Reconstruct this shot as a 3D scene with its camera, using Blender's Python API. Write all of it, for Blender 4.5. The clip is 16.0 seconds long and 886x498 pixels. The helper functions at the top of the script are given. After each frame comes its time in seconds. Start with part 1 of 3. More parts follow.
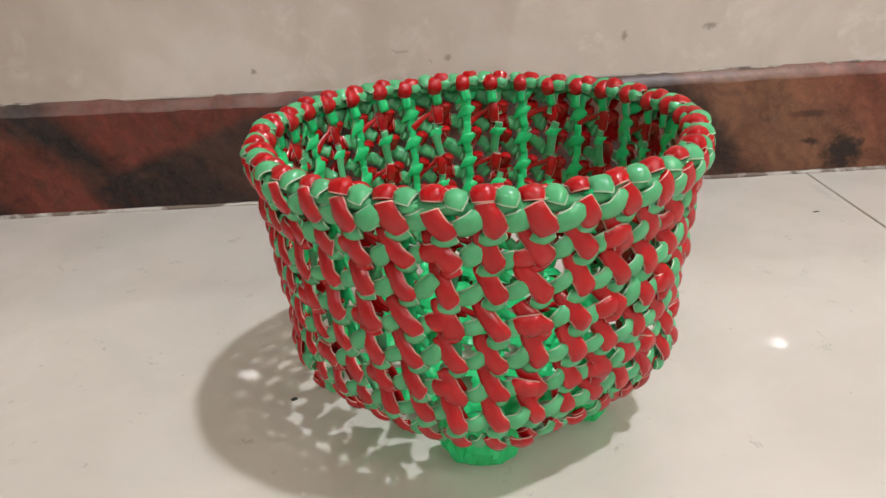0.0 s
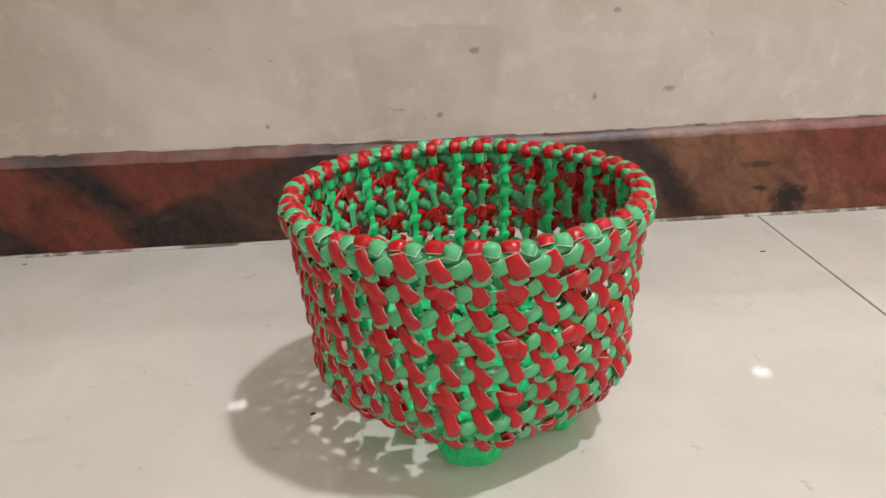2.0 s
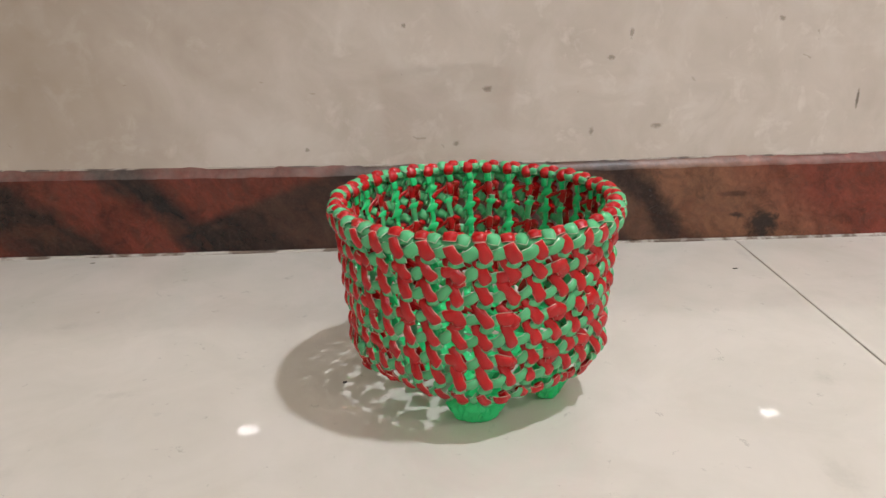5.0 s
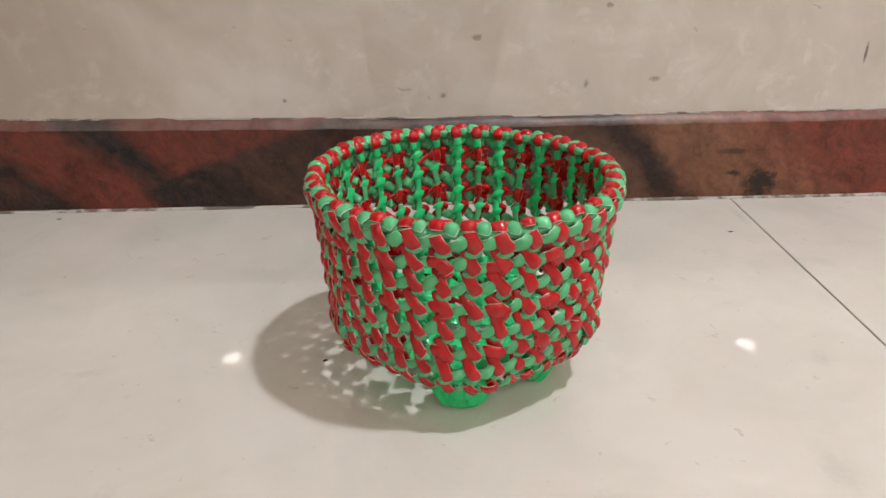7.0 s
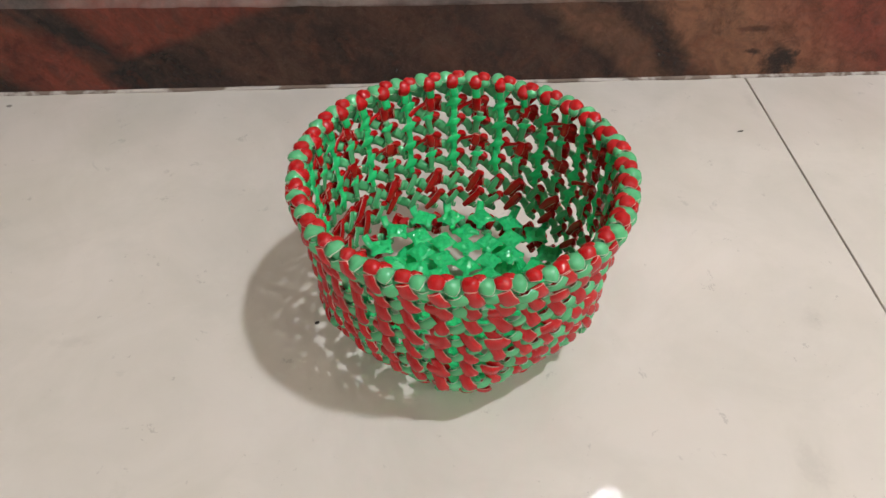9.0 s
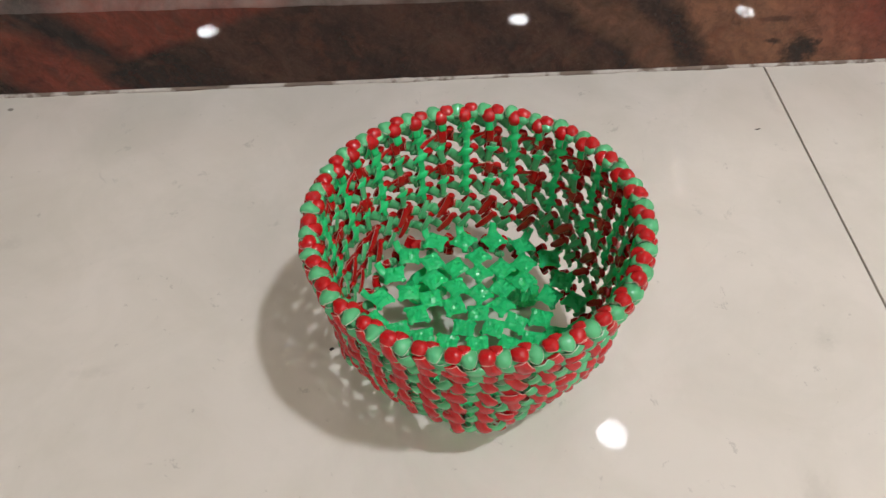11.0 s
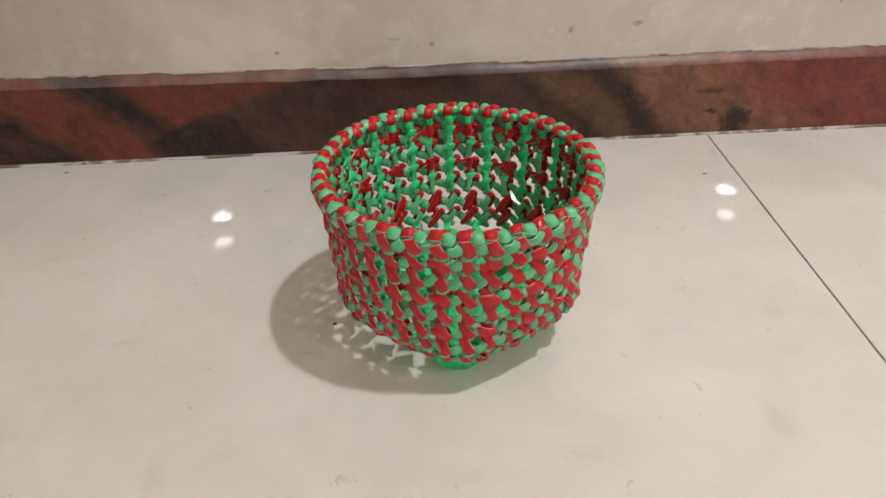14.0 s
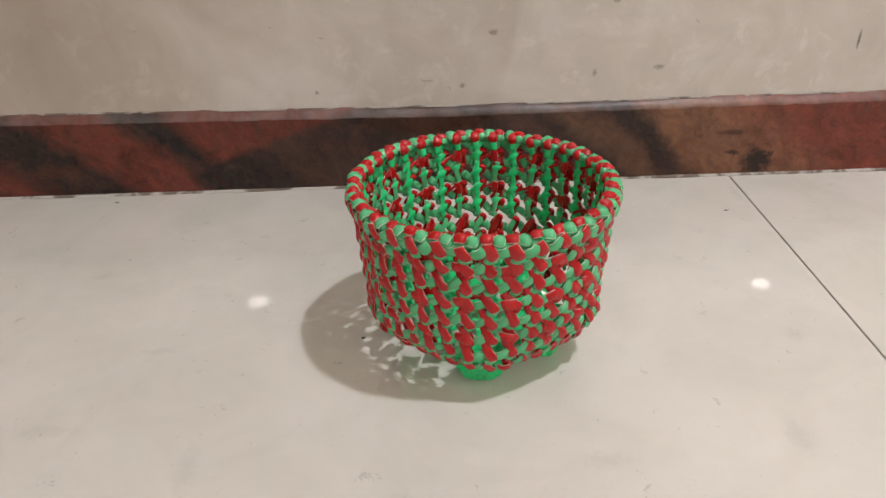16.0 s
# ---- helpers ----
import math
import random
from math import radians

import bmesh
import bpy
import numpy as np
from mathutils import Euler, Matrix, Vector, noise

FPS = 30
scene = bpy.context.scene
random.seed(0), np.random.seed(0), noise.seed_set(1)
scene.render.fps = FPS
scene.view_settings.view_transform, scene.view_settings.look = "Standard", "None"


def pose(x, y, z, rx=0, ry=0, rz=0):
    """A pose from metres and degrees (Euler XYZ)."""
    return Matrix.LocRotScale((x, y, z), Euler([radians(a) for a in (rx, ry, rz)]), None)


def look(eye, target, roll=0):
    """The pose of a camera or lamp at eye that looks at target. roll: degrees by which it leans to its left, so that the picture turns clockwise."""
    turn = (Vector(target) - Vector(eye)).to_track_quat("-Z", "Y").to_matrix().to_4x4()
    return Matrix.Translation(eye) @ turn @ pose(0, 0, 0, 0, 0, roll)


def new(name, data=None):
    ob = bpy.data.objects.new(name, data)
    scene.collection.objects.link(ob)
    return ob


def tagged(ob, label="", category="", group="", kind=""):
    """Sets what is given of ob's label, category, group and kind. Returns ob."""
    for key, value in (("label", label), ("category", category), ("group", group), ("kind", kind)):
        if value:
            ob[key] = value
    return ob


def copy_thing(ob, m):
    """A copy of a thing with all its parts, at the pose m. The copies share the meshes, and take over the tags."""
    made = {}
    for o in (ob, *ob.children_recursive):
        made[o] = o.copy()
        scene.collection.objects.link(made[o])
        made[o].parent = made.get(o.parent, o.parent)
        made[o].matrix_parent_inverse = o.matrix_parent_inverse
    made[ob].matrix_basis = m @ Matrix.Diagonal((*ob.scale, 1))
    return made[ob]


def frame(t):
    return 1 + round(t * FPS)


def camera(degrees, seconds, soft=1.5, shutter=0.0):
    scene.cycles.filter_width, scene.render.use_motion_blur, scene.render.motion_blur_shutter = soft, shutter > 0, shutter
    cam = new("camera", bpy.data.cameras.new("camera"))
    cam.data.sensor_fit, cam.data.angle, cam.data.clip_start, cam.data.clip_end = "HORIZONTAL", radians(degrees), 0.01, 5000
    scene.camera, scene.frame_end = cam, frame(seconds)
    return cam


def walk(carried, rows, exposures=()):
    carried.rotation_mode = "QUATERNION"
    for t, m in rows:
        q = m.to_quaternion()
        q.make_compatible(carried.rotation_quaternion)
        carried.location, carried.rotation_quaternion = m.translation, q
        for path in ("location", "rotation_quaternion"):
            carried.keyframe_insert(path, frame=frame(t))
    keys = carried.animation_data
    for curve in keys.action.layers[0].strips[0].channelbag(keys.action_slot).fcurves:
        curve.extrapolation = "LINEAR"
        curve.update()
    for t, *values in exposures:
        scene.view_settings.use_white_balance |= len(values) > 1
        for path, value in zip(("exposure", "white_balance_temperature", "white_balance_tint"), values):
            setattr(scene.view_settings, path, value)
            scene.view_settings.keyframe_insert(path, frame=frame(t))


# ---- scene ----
cam = camera(62.5, 16.0)
PATH = [
    (0, (-0.023, 0.063, 0.292), (0.009, 1.868, -0.567), -2.9),
    (0.5, (-0.024, 0.062, 0.29), (0.01, 1.867, -0.571), -2.8),
    (1, (-0.023, 0.061, 0.293), (0.01, 1.871, -0.558), -2.8),
    (1.5, (-0.027, 0.035, 0.306), (0.029, 1.851, -0.53), -2.8),
    (2, (-0.031, -0.019, 0.338), (0.042, 1.818, -0.448), -2.4),
    (2.5, (-0.038, -0.071, 0.353), (0.001, 1.78, -0.403), -2.5),
    (3, (-0.041, -0.113, 0.364), (-0.018, 1.749, -0.367), -2.9),
    (3.5, (-0.04, -0.138, 0.369), (-0.017, 1.731, -0.341), -2.5),
    (4, (-0.039, -0.148, 0.366), (0.0, 1.728, -0.327), -1.6),
    (6.5, (-0.037, -0.118, 0.348), (0.014, 1.74, -0.391), -0.8),
    (7, (-0.037, -0.093, 0.381), (0.044, 1.7, -0.5), -0.2),
    (7.5, (-0.037, -0.061, 0.423), (0.05, 1.647, -0.613), -0.1),
    (8, (-0.039, -0.017, 0.468), (0.098, 1.568, -0.744), 1.0),
    (8.5, (-0.037, 0.022, 0.515), (0.078, 1.508, -0.819), 0.6),
    (8.7, (-0.04, 0.038, 0.519), (0.075, 1.468, -0.873), 1.2),
    (10.8, (-0.044, 0.13, 0.577), (0.054, 1.317, -1.03), 0.8),
    (11, (-0.044, 0.132, 0.58), (0.046, 1.327, -1.021), 0.5),
    (11.5, (-0.045, 0.132, 0.58), (0.031, 1.334, -1.017), -0.2),
    (12, (-0.043, 0.128, 0.577), (0.034, 1.344, -1.009), -0.3),
    (12.5, (-0.043, 0.106, 0.565), (0.027, 1.371, -0.983), -1.3),
    (13, (-0.039, 0.045, 0.535), (0.036, 1.435, -0.902), -1.9),
    (13.5, (-0.046, -0.033, 0.513), (0.037, 1.493, -0.777), -1.7),
    (14, (-0.045, -0.096, 0.497), (0.061, 1.51, -0.69), -0.9),
    (14.5, (-0.047, -0.141, 0.492), (0.035, 1.523, -0.613), -0.9),
    (15, (-0.045, -0.15, 0.485), (0.011, 1.544, -0.577), -1.8),
    (15.5, (-0.043, -0.155, 0.479), (-0.009, 1.563, -0.545), -1.6),
    (16, (-0.043, -0.153, 0.473), (-0.015, 1.562, -0.556), -1.5),
]
walk(cam, [(t, look(eye, target, roll)) for t, eye, target, roll in PATH],
     exposures=[(0, 0.0), (4.0, -0.04), (7.0, -0.06), (8.5, -0.11), (11.0, -0.2), (12.5, -0.2), (14.0, -0.16), (16.0, -0.14)])

# ---- exposure, world ----
world = bpy.data.worlds.new("room_dark")
world.use_nodes = True
world.node_tree.nodes["Background"].inputs[0].default_value = (0.02, 0.02, 0.02, 1)
scene.world = world

WALL_Y = 0.832      # face of the marble wall
SKIRT_Y = 0.820     # face of the granite skirting
ROOM_W, ROOM_E, ROOM_S, ROOM_TOP = -4.0, 5.0, -6.0, 3.2
LAMP_STRENGTH = 1150.0


# ---- small helpers ----
def mesh_object(name, bm, materials, smooth=False):
    me = bpy.data.meshes.new(name)
    bm.to_mesh(me)
    bm.free()
    for m in materials:
        me.materials.append(m)
    if smooth:
        me.polygons.foreach_set("use_smooth", [True] * len(me.polygons))
    return new(name, me)


def part(name, bm, material, parent, label="", smooth=False):
    mats = material if isinstance(material, (list, tuple)) else [material]
    ob = mesh_object(name, bm, mats, smooth)
    ob.parent = parent
    if label:
        ob["label"] = label
    return ob


def box(bm, x0, x1, y0, y1, z0, z1):
    vs = [bm.verts.new((x, y, z)) for x in (x0, x1) for y in (y0, y1) for z in (z0, z1)]
    for q in ((0, 1, 3, 2), (4, 6, 7, 5), (0, 4, 5, 1), (2, 3, 7, 6), (0, 2, 6, 4), (1, 5, 7, 3)):
        bm.faces.new([vs[i] for i in q])
    return bm


def disc_ring(bm, r0, r1, z0, z1, n=48):
    """A flat ring with thickness, from radius r0 to r1 and height z0 to z1."""
    rows = []
    for r, z in ((r0, z0), (r1, z0), (r1, z1), (r0, z1)):
        rows.append([bm.verts.new((r * math.cos(2 * math.pi * k / n), r * math.sin(2 * math.pi * k / n), z)) for k in range(n)])
    for a in range(4):
        for k in range(n):
            bm.faces.new((rows[a][k], rows[a][(k + 1) % n], rows[(a + 1) % 4][(k + 1) % n], rows[(a + 1) % 4][k]))
    bmesh.ops.recalc_face_normals(bm, faces=bm.faces)
    return bm


def disc(bm, r, z, n=48, down=True):
    vs = [bm.verts.new((r * math.cos(2 * math.pi * k / n), r * math.sin(2 * math.pi * k / n), z)) for k in range(n)]
    bm.faces.new(vs[::-1] if down else vs)
    return bm


# ---- node helpers ----
class Nodes:
    def __init__(self, name):
        self.mat = bpy.data.materials.new(name)
        self.mat.use_nodes = True
        self.t = self.mat.node_tree
        self.bsdf = self.t.nodes["Principled BSDF"]

    def link(self, a, b):
        self.t.links.new(a, b)

    def put(self, sock, v):
        if hasattr(v, "links"):
            self.link(v, sock)
        else:
            sock.default_value = v

    def coords(self, kind="Object"):
        return self.t.nodes.new("ShaderNodeTexCoord").outputs[kind]

    def position(self):
        return self.t.nodes.new("ShaderNodeNewGeometry").outputs["Position"]

    def split(self, v):
        n = self.t.nodes.new("ShaderNodeSeparateXYZ")
        self.link(v, n.inputs[0])
        return n.outputs

    def join(self, x, y, z):
        n = self.t.nodes.new("ShaderNodeCombineXYZ")
        for i, v in enumerate((x, y, z)):
            self.put(n.inputs[i], v)
        return n.outputs[0]

    def math(self, op, a, b=0.0, c=0.0):
        n = self.t.nodes.new("ShaderNodeMath")
        n.operation = op
        for i, v in enumerate((a, b, c)):
            self.put(n.inputs[i], v)
        return n.outputs[0]

    def noise(self, v, scale, detail=4.0, rough=0.55, distort=0.0, color=False):
        n = self.t.nodes.new("ShaderNodeTexNoise")
        self.link(v, n.inputs["Vector"])
        n.inputs["Scale"].default_value, n.inputs["Detail"].default_value = scale, detail
        n.inputs["Roughness"].default_value, n.inputs["Distortion"].default_value = rough, distort
        return n.outputs["Color" if color else "Fac"]

    def ramp(self, v, stops, mode="LINEAR"):
        n = self.t.nodes.new("ShaderNodeValToRGB")
        self.link(v, n.inputs[0])
        n.color_ramp.interpolation = mode
        e = n.color_ramp.elements
        while len(e) < len(stops):
            e.new(0.5)
        for el, (p, c) in zip(e, stops):
            el.position = p
            el.color = (*c, 1) if isinstance(c, tuple) else (c, c, c, 1)
        return n.outputs[0]

    def mix(self, f, a, b, kind="MIX"):
        n = self.t.nodes.new("ShaderNodeMix")
        n.data_type, n.blend_type = "RGBA", kind
        self.put(n.inputs[0], f)
        for i, v in ((6, a), (7, b)):
            self.put(n.inputs[i], (*v, 1) if isinstance(v, tuple) else v)
        return n.outputs[2]

    def smooth(self, v, a, b):
        """1 where v is under a, falling to 0 at b."""
        n = self.t.nodes.new("ShaderNodeMapRange")
        n.interpolation_type = "SMOOTHSTEP"
        self.put(n.inputs[0], v)
        n.inputs[1].default_value, n.inputs[2].default_value = a, b
        n.inputs[3].default_value, n.inputs[4].default_value = 1.0, 0.0
        return n.outputs[0]

    def bump(self, h, strength, distance):
        n = self.t.nodes.new("ShaderNodeBump")
        n.inputs["Strength"].default_value, n.inputs["Distance"].default_value = strength, distance
        self.link(h, n.inputs["Height"])
        self.link(n.outputs[0], self.bsdf.inputs["Normal"])

    def done(self, color=None, rough=None, **more):
        if color is not None:
            self.put(self.bsdf.inputs["Base Color"], (*color, 1) if isinstance(color, tuple) else color)
        if rough is not None:
            self.put(self.bsdf.inputs["Roughness"], rough)
        for k, v in more.items():
            self.put(self.bsdf.inputs[k.replace("_", " ")], v)
        return self.mat


def spots(n, xy, list_, warp, soft=0.5):
    """The strongest of a few stains: (x, y, half width, half height)."""
    x, y = xy
    total = None
    for cx, cy, rx, ry in list_:
        dx = n.math("DIVIDE", n.math("SUBTRACT", x, cx), rx)
        dy = n.math("DIVIDE", n.math("SUBTRACT", y, cy), ry)
        d = n.math("SQRT", n.math("ADD", n.math("MULTIPLY", dx, dx), n.math("MULTIPLY", dy, dy)))
        m = n.smooth(n.math("ADD", d, warp), 1.0 - soft, 1.0 + soft * 0.4)
        total = m if total is None else n.math("MAXIMUM", total, m)
    return total


# ---- materials ----
def floor_marble():
    n = Nodes("polished_marble_floor")
    p = n.position()
    x, y, z = n.split(p)
    big = n.noise(p, 2.2, 4, 0.6, 0.6)
    mid = n.noise(p, 9.0, 5, 0.6, 0.8)
    fine = n.noise(p, 60.0, 5, 0.65)
    col = n.ramp(big, [(0.3, (0.545, 0.51, 0.428)), (0.5, (0.62, 0.58, 0.502)), (0.7, (0.675, 0.62, 0.548))])
    col = n.mix(0.35, col, n.ramp(mid, [(0.32, (0.50, 0.48, 0.410)), (0.6, (0.65, 0.61, 0.545))]))
    veins = n.ramp(n.noise(p, 14.0, 6, 0.7, 1.5), [(0.0, 0.0), (0.30, 0.0), (0.35, 1.0), (1.0, 1.0)])
    col = n.mix(0.42, col, n.mix(veins, (0.36, 0.345, 0.30), col))
    pits = n.ramp(n.noise(p, 75.0, 3, 0.6), [(0.22, 0.0), (0.29, 1.0)])
    col = n.mix(0.5, col, n.mix(pits, (0.33, 0.31, 0.265), col))
    specks = n.ramp(n.noise(p, 34.0, 5, 0.75, 0.4), [(0.325, 1.0), (0.355, 0.0)])
    col = n.mix(n.math("MULTIPLY", specks, 0.30), col, (0.22, 0.205, 0.17))
    grey = n.ramp(n.noise(p, 5.0, 6, 0.68, 0.9), [(0.50, 0.0), (0.66, 1.0)])
    col = n.mix(n.math("MULTIPLY", grey, 0.25), col, (0.48, 0.465, 0.395))
    w = n.math("MULTIPLY", n.math("SUBTRACT", n.noise(p, 120.0, 4, 0.7), 0.5), 2.6)
    marks = spots(n, (x, y), [(-0.258, 0.287, 0.010, 0.028), (-0.33, 0.45, 0.020, 0.006), (0.10, 0.28, 0.022, 0.008),
                              (0.33, 0.44, 0.010, 0.012), (-0.40, 0.34, 0.030, 0.010), (0.27, 0.30, 0.012, 0.020),
                              (-0.44, 0.60, 0.012, 0.010), (-0.07, 0.24, 0.030, 0.012), (0.388, 0.765, 0.006, 0.030)], w, 0.9)
    col = n.mix(n.math("MULTIPLY", marks, 0.14), col, (0.27, 0.25, 0.21))
    tiny = spots(n, (x, y), [(-0.495, 0.797, 0.004, 0.003)], n.math("MULTIPLY", w, 0.4))
    col = n.mix(n.math("MULTIPLY", tiny, 0.7), col, (0.10, 0.085, 0.07))
    rough = n.ramp(mid, [(0.3, 0.0), (0.75, 0.010)])
    return n.done(col, rough, IOR=1.85)


def wall_marble():
    n = Nodes("polished_beige_wall_marble")
    p = n.position()
    x, y, z = n.split(p)
    big = n.noise(p, 3.0, 4, 0.6, 0.9)
    mid = n.noise(p, 11.0, 6, 0.62, 0.8)
    col = n.ramp(big, [(0.28, (0.44, 0.38, 0.315)), (0.48, (0.52, 0.46, 0.395)), (0.68, (0.575, 0.515, 0.455))])
    col = n.mix(0.45, col, n.ramp(mid, [(0.3, (0.44, 0.385, 0.325)), (0.5, (0.53, 0.47, 0.405)), (0.66, (0.62, 0.57, 0.515))]))
    fossil = n.ramp(n.noise(p, 26.0, 4, 0.6, 0.5), [(0.58, 0.0), (0.72, 1.0)])
    col = n.mix(n.math("MULTIPLY", fossil, 0.55), col, (0.66, 0.61, 0.55))
    blotch = n.ramp(n.noise(p, 7.0, 5, 0.6, 0.7), [(0.54, 0.0), (0.66, 1.0)])
    col = n.mix(n.math("MULTIPLY", blotch, 0.40), col, (0.63, 0.58, 0.52))
    w = n.math("MULTIPLY", n.math("SUBTRACT", n.noise(p, 260.0, 4, 0.7), 0.5), 2.4)
    dark = spots(n, (x, z), [(0.006, 0.146, 0.0042, 0.0036), (0.048, 0.218, 0.0060, 0.0042), (0.278, 0.164, 0.0075, 0.0040),
                             (0.189, 0.158, 0.0034, 0.0050), (-0.06, 0.30, 0.003, 0.003), (0.21, 0.255, 0.0045, 0.003),
                             (-0.196, 0.142, 0.003, 0.003), (0.43, 0.30, 0.0040, 0.0036), (0.235, 0.285, 0.003, 0.006)], w, 0.6)
    col = n.mix(n.math("MULTIPLY", dark, 0.62), col, (0.17, 0.14, 0.105))
    tick = spots(n, (x, z), [(0.548, 0.193, 0.0022, 0.014)], n.math("MULTIPLY", w, 0.5))
    col = n.mix(n.math("MULTIPLY", tick, 0.8), col, (0.10, 0.08, 0.06))
    specks = n.ramp(n.noise(p, 48.0, 2, 0.5, 0.6), [(0.235, 1.0), (0.262, 0.0)])
    col = n.mix(n.math("MULTIPLY", specks, 0.4), col, (0.22, 0.185, 0.14))
    brown = spots(n, (x, z), [(-0.80, 0.34, 0.66, 0.34), (0.02, 0.62, 0.30, 0.16)], n.math("MULTIPLY", n.math("SUBTRACT", big, 0.5), 1.5), 0.9)
    col = n.mix(n.math("MULTIPLY", brown, 0.72), col, (0.31, 0.24, 0.175))
    return n.done(col, 0.020, IOR=1.78)


def granite(name, dust):
    n = Nodes(name)
    p = n.position()
    x, y, z = n.split(p)
    w1 = n.math("SUBTRACT", n.noise(p, 9.0, 4, 0.6), 0.5)
    w2 = n.math("SUBTRACT", n.noise(p, 42.0, 5, 0.65), 0.5)
    warp = n.math("ADD", n.math("MULTIPLY", w1, 0.10), n.math("MULTIPLY", w2, 0.05))
    zc = n.math("SUBTRACT", z, 0.055)
    # bands that run down to the right
    xs = n.math("ADD", n.math("ADD", x, n.math("MULTIPLY", zc, 1.1)), warp)
    f = n.math("ADD", n.math("MULTIPLY", xs, 0.5), 0.5)
    red, dark, tan, black = (0.118, 0.024, 0.015), (0.021, 0.0095, 0.007), (0.160, 0.070, 0.037), (0.011, 0.008, 0.008)
    brown, rust, umber, clay = (0.050, 0.021, 0.014), (0.145, 0.030, 0.018), (0.090, 0.040, 0.023), (0.170, 0.055, 0.030)
    col = n.ramp(f, [(0.09, dark), (0.15, red), (0.19, dark), (0.225, dark), (0.238, red), (0.285, red), (0.298, black), (0.355, dark),
                     (0.375, brown), (0.45, dark), (0.50, brown), (0.54, dark), (0.565, brown), (0.585, dark), (0.605, umber), (0.622, umber), (0.632, dark), (0.646, dark),
                     (0.662, tan), (0.700, tan), (0.735, clay), (0.765, rust), (0.93, rust), (0.97, dark)])
    # the red wedge, wide at the top
    left = n.math("ADD", n.math("ADD", x, n.math("MULTIPLY", zc, 0.9)), n.math("MULTIPLY", warp, 0.2))
    right = n.math("ADD", n.math("SUBTRACT", x, n.math("MULTIPLY", zc, 2.75)), n.math("MULTIPLY", warp, 0.35))
    wedge = n.math("MULTIPLY", n.math("SUBTRACT", 1.0, n.smooth(left, -0.378, -0.340)), n.smooth(right, -0.346, -0.298))
    col = n.mix(wedge, col, red)
    blot = spots(n, (x, z), [(0.437, 0.022, 0.026, 0.022), (0.40, 0.036, 0.012, 0.006)], n.math("MULTIPLY", w2, 3.2), 0.5)
    col = n.mix(n.math("MULTIPLY", blot, 0.92), col, black)
    streak = spots(n, (x, z), [(0.395, 0.068, 0.035, 0.004)], n.math("MULTIPLY", w2, 4.0), 0.7)
    col = n.mix(n.math("MULTIPLY", streak, 0.7), col, (0.06, 0.02, 0.012))
    grain = n.noise(p, 130.0, 5, 0.7)
    col = n.mix(0.45, col, n.mix(1.0, col, n.ramp(grain, [(0.3, 0.72), (0.5, 0.98), (0.68, 1.28)]), "MULTIPLY"))
    slant = n.join(n.math("MULTIPLY", n.math("ADD", x, z), 26.0), 0.0, n.math("MULTIPLY", n.math("SUBTRACT", z, x), 16.0))
    cloud = n.ramp(n.noise(slant, 1.0, 6, 0.72, 0.8), [(0.33, 0.45), (0.5, 1.0), (0.66, 1.6)])
    col = n.mix(0.65, col, n.mix(1.0, col, cloud, "MULTIPLY"))
    web = n.ramp(n.noise(p, 36.0, 7, 0.78, 0.9), [(0.37, 0.20), (0.455, 0.95), (0.62, 1.30)])
    col = n.mix(0.38, col, n.mix(1.0, col, web, "MULTIPLY"))
    rusty = n.ramp(n.noise(p, 17.0, 5, 0.7, 0.6), [(0.52, 0.0), (0.68, 1.0)])
    col = n.mix(n.math("MULTIPLY", rusty, 0.35), col, (0.14, 0.042, 0.022))
    ash = n.ramp(n.noise(p, 24.0, 7, 0.72, 1.6), [(0.50, 0.0), (0.68, 1.0)])
    col = n.mix(n.math("MULTIPLY", ash, 0.30), col, (0.075, 0.044, 0.033))
    wisps = n.ramp(n.noise(slant, 1.7, 6, 0.7, 2.2), [(0.47, 0.0), (0.50, 1.0), (0.53, 0.0)])
    col = n.mix(n.math("MULTIPLY", wisps, 0.16), col, (0.12, 0.078, 0.058))
    flecks = n.ramp(n.noise(p, 240.0, 2, 0.5), [(0.68, 0.0), (0.72, 1.0)])
    col = n.mix(n.math("MULTIPLY", flecks, 0.07), col, (0.30, 0.22, 0.17))
    if dust:
        d = n.ramp(n.noise(p, 20.0, 5, 0.7), [(0.36, 0.04), (0.66, 0.38)])
        col = n.mix(d, col, (0.30, 0.245, 0.21))
        return n.done(col, 0.45)
    return n.done(col, n.ramp(grain, [(0.3, 0.01), (0.7, 0.04)]), IOR=1.42)


def grout(name, color, rough=0.9, gap=None):
    n = Nodes(name)
    p = n.position()
    f = n.noise(p, 35.0, 5, 0.7)
    col = n.mix(f, tuple(c * 0.6 for c in color), tuple(min(1.0, c * 1.3) for c in color))
    if gap:
        col = n.mix(n.ramp(n.noise(p, 16.0, 4, 0.6), [(0.47, 0.0), (0.53, 1.0)]), col, gap)
    n.bump(n.noise(p, 300.0, 4, 0.7), 0.4, 0.001)
    return n.done(col, rough, IOR=1.68)


def paint(name, color, rough=0.7):
    n = Nodes(name)
    p = n.position()
    col = n.mix(n.noise(p, 1.3, 4, 0.6), tuple(c * 0.9 for c in color), color)
    n.bump(n.noise(p, 180.0, 3, 0.6), 0.1, 0.001)
    return n.done(col, rough, IOR=1.68)


